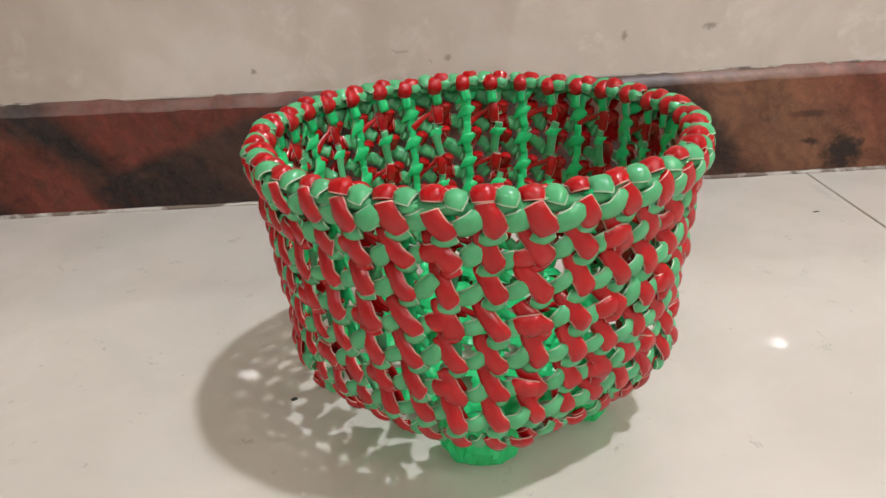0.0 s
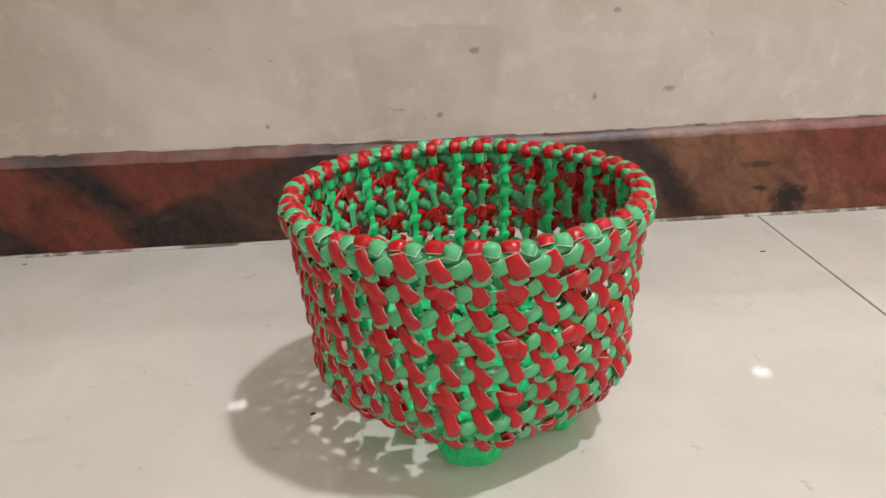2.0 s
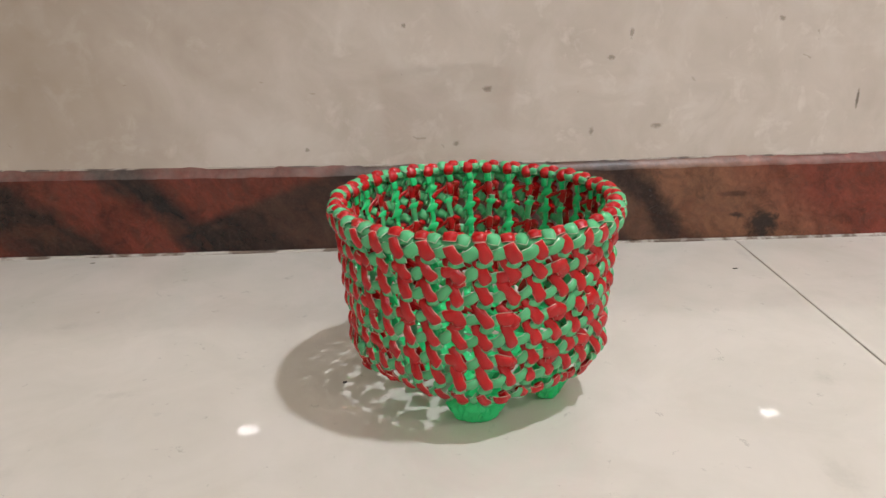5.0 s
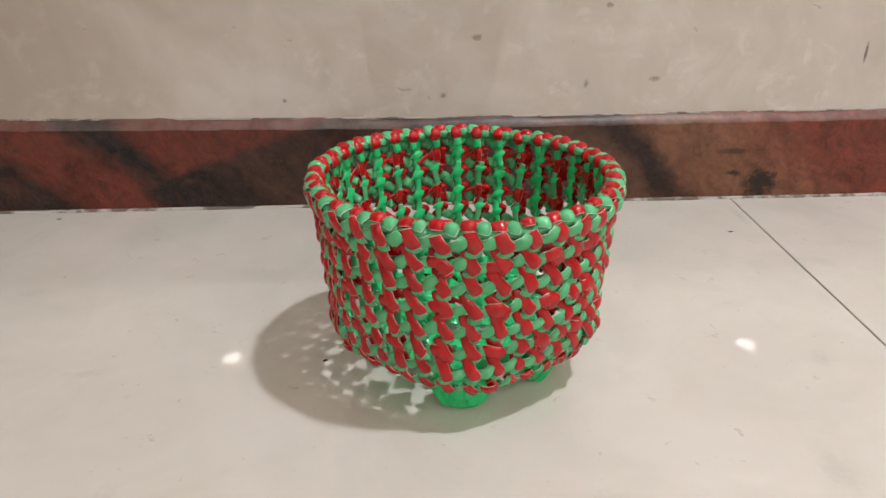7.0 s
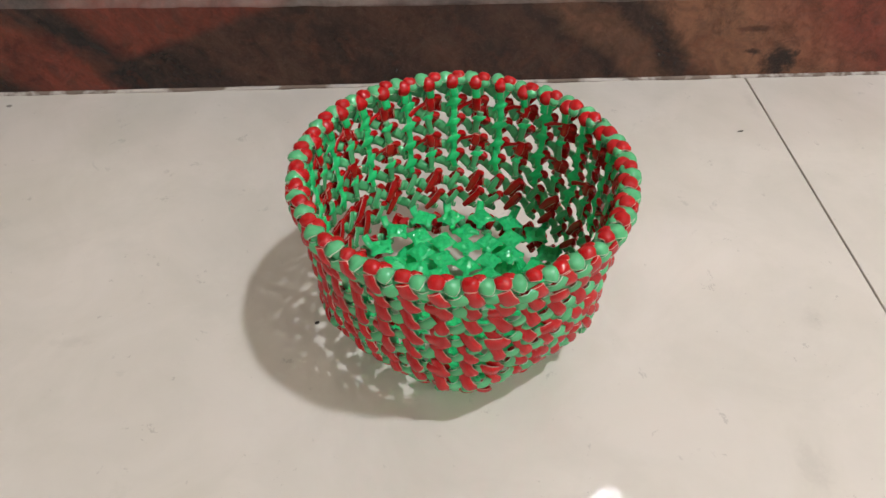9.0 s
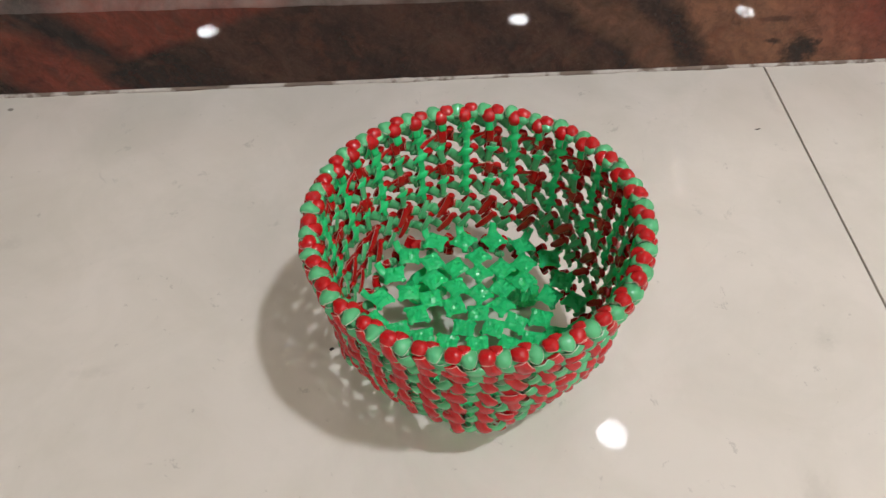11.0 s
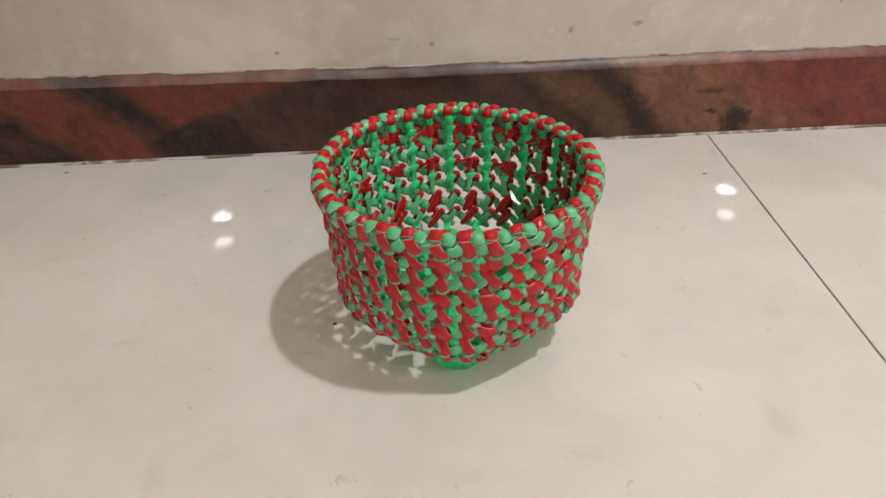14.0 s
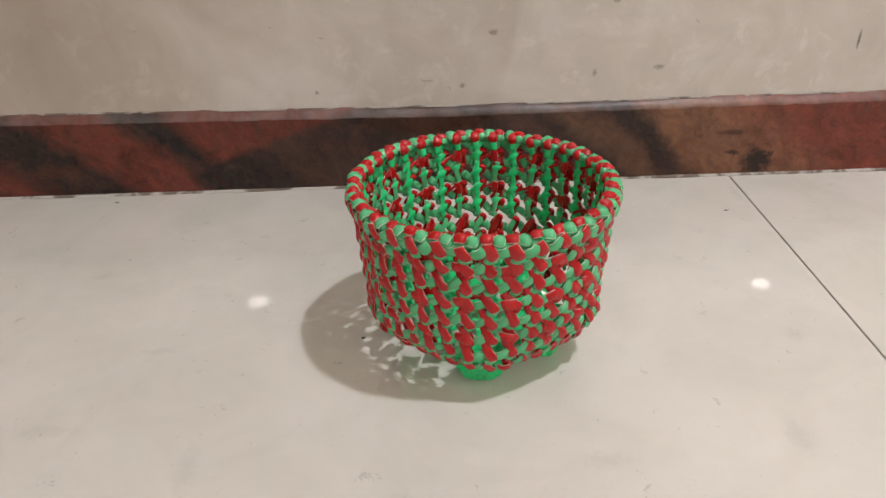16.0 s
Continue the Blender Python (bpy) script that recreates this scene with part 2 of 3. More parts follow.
def plastic(name, deep, light, glow):
    """Soft glossy plastic wire that lets some light through."""
    n = Nodes(name)
    o = n.coords("Object")
    info = n.t.nodes.new("ShaderNodeObjectInfo").outputs["Random"]
    f = n.math("ADD", n.math("MULTIPLY", n.noise(o, 90.0, 3, 0.6), 0.7), n.math("MULTIPLY", info, 0.3))
    col = n.mix(f, deep, light)
    n.bump(n.noise(o, 260.0, 4, 0.65), 0.30, 0.0010)
    n.done(col, n.ramp(n.noise(o, 160.0, 3, 0.6), [(0.3, 0.15), (0.7, 0.25)]))
    n.bsdf.inputs["IOR"].default_value = 1.54
    tr = n.t.nodes.new("ShaderNodeBsdfTranslucent")
    n.link(n.mix(0.5, col, light), tr.inputs["Color"])
    mx = n.t.nodes.new("ShaderNodeMixShader")
    mx.inputs[0].default_value = glow
    n.link(n.bsdf.outputs[0], mx.inputs[1])
    n.link(tr.outputs[0], mx.inputs[2])
    n.link(mx.outputs[0], n.t.nodes["Material Output"].inputs["Surface"])
    return n.mat


def emitter(name, color, strength):
    n = Nodes(name)
    n.done((0.8, 0.8, 0.8), 0.5)
    n.bsdf.inputs["Emission Color"].default_value = (*color, 1)
    n.bsdf.inputs["Emission Strength"].default_value = strength
    return n.mat


FLOOR = floor_marble()
WALL = wall_marble()
GRANITE = granite("polished_red_brown_granite", False)
LEDGE = granite("dusty_granite_edge", True)
GROUT_LIGHT = grout("pale_plaster_bead", (0.40, 0.35, 0.30), 0.9, (0.14, 0.11, 0.09))
GROUT_DARK = grout("brown_grout", (0.17, 0.125, 0.095), 0.9, (0.48, 0.44, 0.39))
JOINT = grout("dirty_tile_joint", (0.055, 0.045, 0.034))
PAINT = paint("cream_wall_paint", (0.68, 0.65, 0.61))
CEILING = paint("white_ceiling_paint", (0.76, 0.74, 0.70))
RED = plastic("red_plastic_wire", (0.39, 0.002, 0.004), (0.54, 0.004, 0.006), 0.06)
GREEN = plastic("green_plastic_wire", (0.072, 0.40, 0.155), (0.118, 0.52, 0.228), 0.09)
EMERALD = plastic("emerald_plastic_wire", (0.028, 0.72, 0.23), (0.048, 0.86, 0.32), 0.32)
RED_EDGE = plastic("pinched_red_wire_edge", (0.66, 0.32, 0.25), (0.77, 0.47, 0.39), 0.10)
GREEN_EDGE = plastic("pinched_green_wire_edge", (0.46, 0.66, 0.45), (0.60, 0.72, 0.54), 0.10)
STEEL = Nodes("white_enamelled_metal").done((0.75, 0.74, 0.72), 0.35)
DARK_METAL = Nodes("dark_metal").done((0.08, 0.08, 0.08), 0.5)
CHROME = Nodes("chrome").done((0.8, 0.8, 0.8), 0.12, Metallic=1.0)
LAMP = emitter("white_lamp_diffuser", (0.96, 0.98, 1.07), LAMP_STRENGTH)
LAMP_FAR = emitter("dimmer_lamp_diffuser", (1.0, 0.98, 0.98), LAMP_STRENGTH * 0.5)
BULB = emitter("led_bulb", (1.0, 0.87, 0.81), 1550.0)
BLUE_BULB = emitter("blue_led_bulb", (0.25, 0.28, 1.0), 1000.0)
DIRT = Nodes("dark_dirt").done((0.03, 0.025, 0.02), 0.9)


# ---- the room ----
def slab(name, label, category, material, *extent):
    bm = box(bmesh.new(), *extent)
    return tagged(mesh_object(name, bm, [material]), label, category, kind="structure")


slab("ground_slab", "grey concrete slab under the marble tiles", "floor", JOINT, ROOM_W - 0.2, ROOM_E + 0.2, ROOM_S - 0.2, 1.0, -0.15, -0.006)
wall_north = slab("wall_north", "polished beige marble wall with dark fossil spots", "wall", WALL, ROOM_W - 0.2, ROOM_E + 0.2, WALL_Y, 1.0, -0.005, ROOM_TOP)
for v in wall_north.data.vertices:      # out of plumb: it leans a little into the room
    if v.co.y < 0.9:
        v.co.y -= math.tan(radians(0.9)) * (v.co.z - 0.11)
slab("wall_south", "cream painted wall of the room", "wall", PAINT, ROOM_W - 0.2, ROOM_E + 0.2, ROOM_S - 0.2, ROOM_S, -0.005, ROOM_TOP)
slab("wall_east", "cream painted side wall of the room", "wall", PAINT, ROOM_E, ROOM_E + 0.2, ROOM_S, WALL_Y, -0.005, ROOM_TOP)
slab("wall_west", "cream painted side wall of the room", "wall", PAINT, ROOM_W - 0.2, ROOM_W, ROOM_S, WALL_Y, -0.005, ROOM_TOP)
slab("ceiling", "white painted ceiling with recessed lamps", "ceiling", CEILING, ROOM_W - 0.2, ROOM_E + 0.2, ROOM_S - 0.2, 1.0, ROOM_TOP + 0.012, ROOM_TOP + 0.15)

floor = tagged(new("floor"), "glossy off-white marble floor tiles with thin dark joints", "floor", kind="structure")


def tile_piece(x0, x1, y0, y1):
    """One floor tile with a tiny bevel along its top edge."""
    b, g = 0.0006, 0.0010
    bm = bmesh.new()
    lo = [bm.verts.new((x, y, -0.006)) for x, y in ((x0 + g, y0 + g), (x1 - g, y0 + g), (x1 - g, y1 - g), (x0 + g, y1 - g))]
    mid = [bm.verts.new((v.co.x, v.co.y, -b)) for v in lo]
    top = [bm.verts.new((x, y, 0)) for x, y in ((x0 + g + b, y0 + g + b), (x1 - g - b, y0 + g + b), (x1 - g - b, y1 - g - b), (x0 + g + b, y1 - g - b))]
    for a, c in ((lo, mid), (mid, top)):
        for k in range(4):
            bm.faces.new((a[k], a[(k + 1) % 4], c[(k + 1) % 4], c[k]))
    bm.faces.new(top)
    part("floor_tile", bm, FLOOR, floor)


TILE_X, TILE_Y = 1.2, 1.2
xs_ = [0.40 + TILE_X * k for k in range(-4, 6)]
ys_ = [SKIRT_Y - TILE_Y * k for k in range(0, 8)]
for xa, xb in zip(xs_, xs_[1:]):
    for yb, ya in zip(ys_, ys_[1:]):
        if xb > ROOM_W and xa < ROOM_E and yb > ROOM_S:
            tile_piece(max(xa, ROOM_W), min(xb, ROOM_E), max(ya, ROOM_S), yb)


def rise(x):
    """How far the skirting's hand-cut top stands above its usual height."""
    return -0.0105 * max(-0.9, min(0.0, x)) + 0.004 * max(0.0, min(0.9, x))


def skirting():
    """Granite skirting slabs with a worn, sloping top edge; the polished face leans a hair back."""
    def bow(z):
        return radians(0.4) * z

    root = tagged(new("baseboard"), "polished red and dark brown granite skirting with a dusty worn top edge", "skirting", kind="structure")
    for x0, x1 in ((ROOM_W, -1.45), (-1.45, 1.35), (1.35, ROOM_E)):
        bm = bmesh.new()
        n = int((x1 - x0) / 0.012)
        rows = []
        for k in range(n + 1):
            x = x0 + (x1 - x0) * k / n
            j = 0.0020 * noise.noise((x * 9, 0, 0)) + 0.0020 * noise.noise((x * 41, 3, 0)) + 0.0010 * noise.noise((x * 130, 5, 0))
            e = 0.0012 * noise.noise((x * 25, 7, 0)) + 0.0009 * noise.noise((x * 90, 9, 0))
            up = rise(x)
            prof = [(SKIRT_Y + bow(z), z) for z in (0.0035, 0.015, 0.030, 0.045, 0.060, 0.075, 0.090)] + [(SKIRT_Y + bow(0.105), 0.1050 + e + up), (SKIRT_Y + 0.0006, 0.1068 + e + up), (WALL_Y - 0.0006, 0.1170 + j + up), (WALL_Y + 0.003, 0.1170 + j + up)]
            rows.append([bm.verts.new((x, y, z)) for y, z in prof])
        for a, b in zip(rows, rows[1:]):
            for i in range(10):
                fc = bm.faces.new((a[i], b[i], b[i + 1], a[i + 1]))
                fc.material_index = 0 if i < 7 else 1
                fc.smooth = i > 6
                for ed in fc.edges:
                    if {a[7], b[7]} == set(ed.verts):
                        ed.smooth = False
        part("skirting_slab", bm, [GRANITE, LEDGE], root)
    return root


skirting()


def bead_trim(name, label, material, y, z, size, lift, seed, slope=False):
    """An uneven line of filler along a joint."""
    bm = bmesh.new()
    n, rows = 520, []
    x0, x1 = -0.9, 0.9
    for k in range(n + 1):
        x = x0 + (x1 - x0) * k / n
        s = size * (0.75 + 0.5 * noise.noise((x * 14, seed, 0)) + 0.45 * noise.noise((x * 60, seed + 5, 0)))
        s = max(s, 0.0004)
        zx = z + (rise(x) if slope else 0.0)
        rows.append([bm.verts.new((x, y + 0.002, zx + lift * s)), bm.verts.new((x, y - s * 0.45, zx + lift * s * 0.6)), bm.verts.new((x, y - s, zx - 0.0005)), bm.verts.new((x, y + 0.002, zx - 0.001))])
    for a, b in zip(rows, rows[1:]):
        for i in range(3):
            bm.faces.new((a[i], a[i + 1], b[i + 1], b[i]))
    ob = mesh_object(name, bm, [material], True)
    return tagged(ob, label, "trim", kind="structure")


bead_trim("trim_top", "uneven pale plaster bead along the top of the skirting", GROUT_LIGHT, WALL_Y, 0.1163, 0.0025, 1.1, 2.0, True)
bead_trim("trim_foot", "brown grout line between skirting and floor", GROUT_DARK, SKIRT_Y, 0.0004, 0.0038, 1.1, 8.0)


# ---- the lamps ----
def downlight(glow, collar=0.0):
    root = tagged(new("downlight"), "round recessed downlight glowing white in the ceiling", "ceiling lamp", "ceiling downlights")
    part("trim_ring", disc_ring(bmesh.new(), 0.084, 0.102, -0.004, 0.012), STEEL, root)
    part("diffuser", disc(bmesh.new(), 0.083, 0.002), glow, root, "glowing white diffuser")
    if collar:
        part("collar", disc_ring(bmesh.new(), 0.086, 0.094, -collar, -0.0045), DARK_METAL, root, "dark metal collar")
    return root


downlight(LAMP, 0.045).matrix_basis = pose(1.0, -0.065, ROOM_TOP)
lamp = downlight(LAMP_FAR)
lamp.matrix_basis = pose(0.99, -3.83, ROOM_TOP)
for lx, ly in ((-1.66, -3.82), (2.98, -3.82)):
    copy_thing(lamp, pose(lx, ly, ROOM_TOP))


def chandelier():
    root = tagged(new("ceiling_light"), "chrome ceiling light with many tiny warm and blue bulbs", "ceiling lamp")
    part("canopy", disc_ring(bmesh.new(), 0.02, 0.10, -0.02, 0.012, 32), CHROME, root)
    # two uneven rows of arms, the bulbs in short strings that hang from them
    for x, y, count in ((-0.186, -0.111, 4), (0.110, -0.124, 1), (0.218, -0.065, 2), (-0.378, 0.131, 1), (-0.229, 0.113, 2), (-0.002, 0.202, 3), (0.130, 0.226, 2)):
        for q in range(count):
            bm = bmesh.new()
            bmesh.ops.create_icosphere(bm, subdivisions=1, radius=0.0115, matrix=Matrix.Translation((x, y, -0.05 - 0.055 * q)))
            part("bulb", bm, BULB if q < 3 else BLUE_BULB, root, "tiny glowing bulb" if q < 3 else "tiny blue bulb")
        bm = bmesh.new()
        d = Vector((x * 0.3, y * 0.3, -0.01)) - Vector((x, y, -0.05))
        m = Matrix.Translation(Vector((x, y, -0.05)) + d * 0.5) @ d.to_track_quat("Z", "Y").to_matrix().to_4x4()
        bmesh.ops.create_cone(bm, cap_ends=True, segments=6, radius1=0.0015, radius2=0.0015, depth=d.length, matrix=m)
        part("stem", bm, CHROME, root)
    return root


chandelier().matrix_basis = pose(2.05, -1.90, ROOM_TOP)


# ---- the woven basket ----
N = 36                      # knots round the basket
CX, CY = 0.006, 0.456       # its middle on the floor
PHASE = radians(-100.8)
PU = 0.0200     # knot pitch along the wall


def spline(pts, k):
    """Points along a smooth curve through pts; the last value of each is the width."""
    out = []
    p = [Vector(q) for q in pts]
    p = [p[0] * 2 - p[1]] + p + [p[-1] * 2 - p[-2]]
    for i in range(1, len(p) - 2):
        for s in range(k):
            t = s / k
            a, b, c, d = p[i - 1], p[i], p[i + 1], p[i + 2]
            out.append(0.5 * ((2 * b) + (c - a) * t + (2 * a - 5 * b + 4 * c - d) * t * t + (3 * b - a - 3 * c + d) * t ** 3))
    out.append(p[-2])
    return out


# cross-section of the round wire inside the rim
ROUND = [(math.cos(2 * math.pi * (k + 0.5) / 8), 0.5 * math.sin(2 * math.pi * (k + 0.5) / 8)) for k in range(8)]


def strap(bm, pts, thick, mat, k=3, up=(0, 0, 1), section=ROUND):
    """A plain wire along pts (x, y, z, width), its front towards up."""
    line = spline([Vector(q) for q in pts], k)
    rings = []
    for i, q in enumerate(line):
        a, b = line[max(i - 1, 0)], line[min(i + 1, len(line) - 1)]
        t = (b - a).to_3d().normalized()
        side = t.cross(Vector(up))
        side = side.normalized() if side.length > 1e-6 else Vector((1, 0, 0))
        nrm = side.cross(t)
        rings.append([bm.verts.new(q.to_3d() + side * (c * q[3] * 0.5) + nrm * (d * thick)) for c, d in section])
    m = len(section)
    for r0, r1 in zip(rings, rings[1:]):
        for s in range(m):
            f = bm.faces.new((r0[s], r0[(s + 1) % m], r1[(s + 1) % m], r1[s]))
            f.smooth = True
            f.material_index = mat
    for ring in (rings[0][::-1], rings[-1]):
        f = bm.faces.new(ring)
        f.material_index, f.smooth = mat, True


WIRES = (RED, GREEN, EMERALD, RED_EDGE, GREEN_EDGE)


def wire_mesh(name, bm):
    me = bpy.data.meshes.new(name)
    bmesh.ops.recalc_face_normals(bm, faces=bm.faces)
    bm.to_mesh(me)
    bm.free()
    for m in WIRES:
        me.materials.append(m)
    return me


# cross-section of a plump fold: a puffed front, thin pinched edges, a flat back
BARREL = [(-1.03, -0.20), (-0.925, -0.06), (-0.80, 0.26), (-0.44, 0.48), (0.0, 0.54), (0.44, 0.48), (0.80, 0.26), (0.925, -0.06), (1.03, -0.20), (0.4, -0.5), (-0.4, -0.5)]


def fold(bm, rng, pts, thick, mat, up=(0, 0, 1), lips=(True, True), rough=0.0002, k=3, section=None):
    """A plump fold of hollow wire along pts (x, y, z, width) in millimetres; its cut or pinched ends show a pale lip."""
    section = section or BARREL
    line = [Vector((q[0], q[1], q[2], q[3])) * 0.001 for q in spline(pts, k)]
    thick *= 0.001
    crease = [rng.uniform(-1, 1) for _ in section]
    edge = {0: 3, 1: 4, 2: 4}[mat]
    rows = []
    for i, q in enumerate(line):
        t = (line[min(i + 1, len(line) - 1)] - line[max(i - 1, 0)]).to_3d().normalized()
        rows.append((q.to_3d(), t, q[3], mat))
    if lips[0]:
        p, t, w, _ = rows[0]
        rows.insert(0, (p - t * 0.0006, t, w * 0.95, edge))
    if lips[1]:
        p, t, w, _ = rows[-1]
        rows.append((p + t * 0.0006, t, w * 0.95, mat))
        rows[-2] = (rows[-2][0], rows[-2][1], rows[-2][2], edge)
    rings = []
    for i, (p, t, w, _) in enumerate(rows):
        side = t.cross(Vector(up))
        side = side.normalized() if side.length > 1e-6 else Vector((1, 0, 0))
        nrm = side.cross(t)
        thin = min(1.0, 0.45 + w / 0.014)
        ring = []
        for (c, d), q in zip(section, crease):
            e = rough * (q + rng.uniform(-0.6, 0.6)) * (1 if d > 0 else 0)
            ring.append(bm.verts.new(p + side * (c * w * 0.5) + nrm * (d * thick * thin + e)))
        rings.append(ring)
    m = len(section)
    for (r0, r1), row in zip(zip(rings, rings[1:]), rows):
        for s in range(m):
            f = bm.faces.new((r0[s], r0[(s + 1) % m], r1[(s + 1) % m], r1[s]))
            f.smooth = True
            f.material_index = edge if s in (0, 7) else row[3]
    for ring in (rings[0][::-1], rings[-1]):
        f = bm.faces.new(ring)
        f.material_index, f.smooth = mat, True


def loose(rng, pts, a=0.45):
    """The same points, each set off a little, and the whole a little wider or narrower."""
    w = rng.uniform(0.94, 1.07)
    return [(x + rng.uniform(-a, a), y + rng.uniform(-a, a), z + rng.uniform(-a, a) * 0.5, q * w * rng.uniform(0.97, 1.03)) for x, y, z, q in pts]


INSIDE = (0, 0, -1)


def knot_mesh(name, kind, seed):
    """One knot of the wall, seen from outside: x along, y up, z out. Slots: 0 red, 1 green, 2 emerald, 3 and 4 pale edges."""
    rng = random.Random(seed)
    outer, inner = kind.split("_")
    bm = bmesh.new()
    small = 0 if outer == "red" else 1
    lying = 0 if outer == "bridge" else 1
    # the upright wire: a neck from the knot above, then a bulging fold down over the front
    wide = 1.06 if outer == "red" else 1.0
    if inner == "bare":
        fold(bm, rng, loose(rng, [(-4.6, 6.0, 2.6, 9.4), (-1.8, 1.8, 5.6, 10.4), (1.2, -2.6, 5.8, 10.8), (2.6, -5.0, 4.4, 10.6)]), 4.4, 0)
    elif outer == "top":
        fold(bm, rng, loose(rng, [(-4.6, 6.8, 2.2, 8.8), (-3.4, 4.6, 4.0, 9.8), (-1.2, 1.0, 5.8, 10.4), (1.2, -2.6, 6.0, 10.8), (2.4, -4.6, 5.0, 10.8)]), 4.6, 0)
    else:
        fold(bm, rng, loose(rng, [(-7.4, 10.4, -1.4, 8.0), (-5.8, 7.4, 1.2, 8.6), (-3.6, 3.8, 4.0, 9.6), (-1.0, 0.0, 6.3, 9.8 * wide), (1.6, -3.4, 6.6, 10.4 * wide), (2.8, -5.4, 5.4, 10.8 * wide)]), 4.6, 0, lips=(False, True))
    # the lying wire where it comes out under that fold
    fold(bm, rng, loose(rng, [(-3.6, -9.6, 2.0, 6.2), (-1.6, -9.3, 3.8, 6.8), (1.8, -8.6, 4.2, 7.0), (4.4, -7.6, 2.8, 6.6)]), 4.2, small, lips=(True, True))
    # and its bead over to the next knot
    if lying:
        x0 = 6.4 if outer == "red" else 4.6
        tall, up = {"red": (0.92, 0.0), "top": (1.0, 1.6)}.get(outer, (0.85, 0.0))
        fold(bm, rng, loose(rng, [(x0, up - 4.8, 0.8, 8.2 * tall), (x0 + 1.8, up - 3.6, 3.6, 9.4 * tall), (10.2, up - 1.4, 5.4, 10.2 * tall), (13.4, up + 0.8, 4.4, 9.6 * tall), (16.0, up + 2.6, 1.0, 8.2 * tall)]), 4.4, 1, lips=(False, False))
    else:
        lift = rng.uniform(-1.0, 2.4)
        fold(bm, rng, loose(rng, [(10.0, -1.8 + lift, 2.6, 8.6), (11.6, -1.6 + lift, 4.4, 9.4), (14.0, -1.2 + lift * 0.6, 5.2, 9.8), (17.4, -1.0 + lift * 0.3, 5.2, 10.2), (21.0, -2.0, 3.4, 9.6)]), 4.6, 0, lips=(True, False))
        fold(bm, rng, loose(rng, [(4.2, -3.8 + lift, 0.4, 7.6), (6.4, -3.0 + lift, 3.4, 8.8), (9.0, -2.4 + lift, 3.8, 9.0), (11.4, -2.0 + lift, 2.4, 8.6)]), 4.2, 1, lips=(False, False))
    if inner == "bare":
        return wire_mesh(name, bm)

    def raised(pts, a=0.45, by=5.0):
        by = min(by, -2.5) if outer == "top" else 0.5 if "slant" in inner else by
        return loose(rng, [(x * (0.84 if abs(x) < 9 else 1.0), y + by, z * 0.7, w * 0.82) for x, y, z, w in pts], a)

    # inside: the red wire slanting to the next knot
    if inner == "crossing":
        fold(bm, rng, raised([(0.6, 2.0, -1.8, 5.6), (5.4, -0.8, -0.8, 4.0), (10.4, -3.6, -0.4, 3.8), (15.4, -6.4, -1.2, 4.6), (19.4, -8.6, -1.8, 5.6)], by=7.6), 2.6, 0, up=INSIDE, lips=(False, False))
    if inner == "spiked":
        # an emerald upright with a pointed fold over the crossing
        fold(bm, rng, raised([(-0.6, 10.4, -1.8, 6.2), (-0.2, 5.6, -2.4, 6.4), (0.4, 1.0, -3.4, 8.6), (0.2, -4.0, -2.8, 7.0), (-0.6, -9.8, -1.8, 6.2)]), 2.8, 2, up=INSIDE, lips=(False, False))
        fold(bm, rng, raised([(8.4, -4.6, -0.6, 0.8), (5.4, -2.6, -2.8, 5.0), (2.0, -0.6, -4.2, 9.0), (-1.6, 0.8, -4.4, 9.0), (-5.0, 2.2, -2.8, 5.2), (-7.8, 4.4, -0.6, 0.8)], 0.3), 3.0, 2, up=INSIDE, lips=(False, False))
    elif inner == "upright":
        # a green wire, pinched to a point at one side, that runs down to the red crossing
        fold(bm, rng, raised([(-0.8, 10.6, -1.6, 6.4), (-0.4, 6.0, -2.6, 6.6), (0.4, 1.0, -3.6, 7.6), (0.4, -4.6, -3.0, 6.8), (0.2, -10.4, -2.0, 6.6)]), 3.0, 1, up=INSIDE, lips=(True, True))
        fold(bm, rng, raised([(6.4, 2.2, -0.8, 0.8), (3.6, 3.6, -3.0, 5.6), (-0.6, 4.4, -4.2, 8.2), (-4.4, 5.6, -2.6, 5.0), (-6.8, 7.2, -0.6, 0.8)], 0.3), 2.6, 2, up=INSIDE, lips=(False, False))
    elif inner == "crossing":
        fold(bm, rng, raised([(-0.6, 5.6, -2.2, 7.6), (0.0, 1.6, -3.6, 8.4), (0.2, -2.4, -3.6, 8.2), (0.4, -5.8, -2.2, 7.4)]), 3.0, 0, up=INSIDE)
        fold(bm, rng, raised([(8.6, -3.6, -0.8, 1.0), (4.6, -1.6, -2.0, 5.0), (-4.0, 1.0, -2.0, 5.0), (-8.4, 3.8, -0.6, 1.0)]), 2.2, 0, up=INSIDE, lips=(False, False))
    else:
        # low rows: slanting folds, red beside green
        if inner == "slantred":
            fold(bm, rng, raised([(8.6, -10.4, -0.6, 5.6), (4.6, -5.2, -2.4, 7.4), (-0.4, 0.6, -3.2, 8.4), (-4.8, 6.0, -2.4, 7.4), (-8.4, 10.8, -0.6, 5.6)]), 3.2, 0, up=INSIDE, lips=(False, False))
        else:
            fold(bm, rng, raised([(5.8, -6.8, -1.0, 5.6), (2.8, -3.2, -2.6, 7.0), (-0.8, 1.2, -3.2, 7.4), (-4.0, 5.0, -2.4, 6.6), (-6.0, 7.6, -0.8, 5.2)]), 3.0, 1, up=INSIDE)
    return wire_mesh(name, bm)


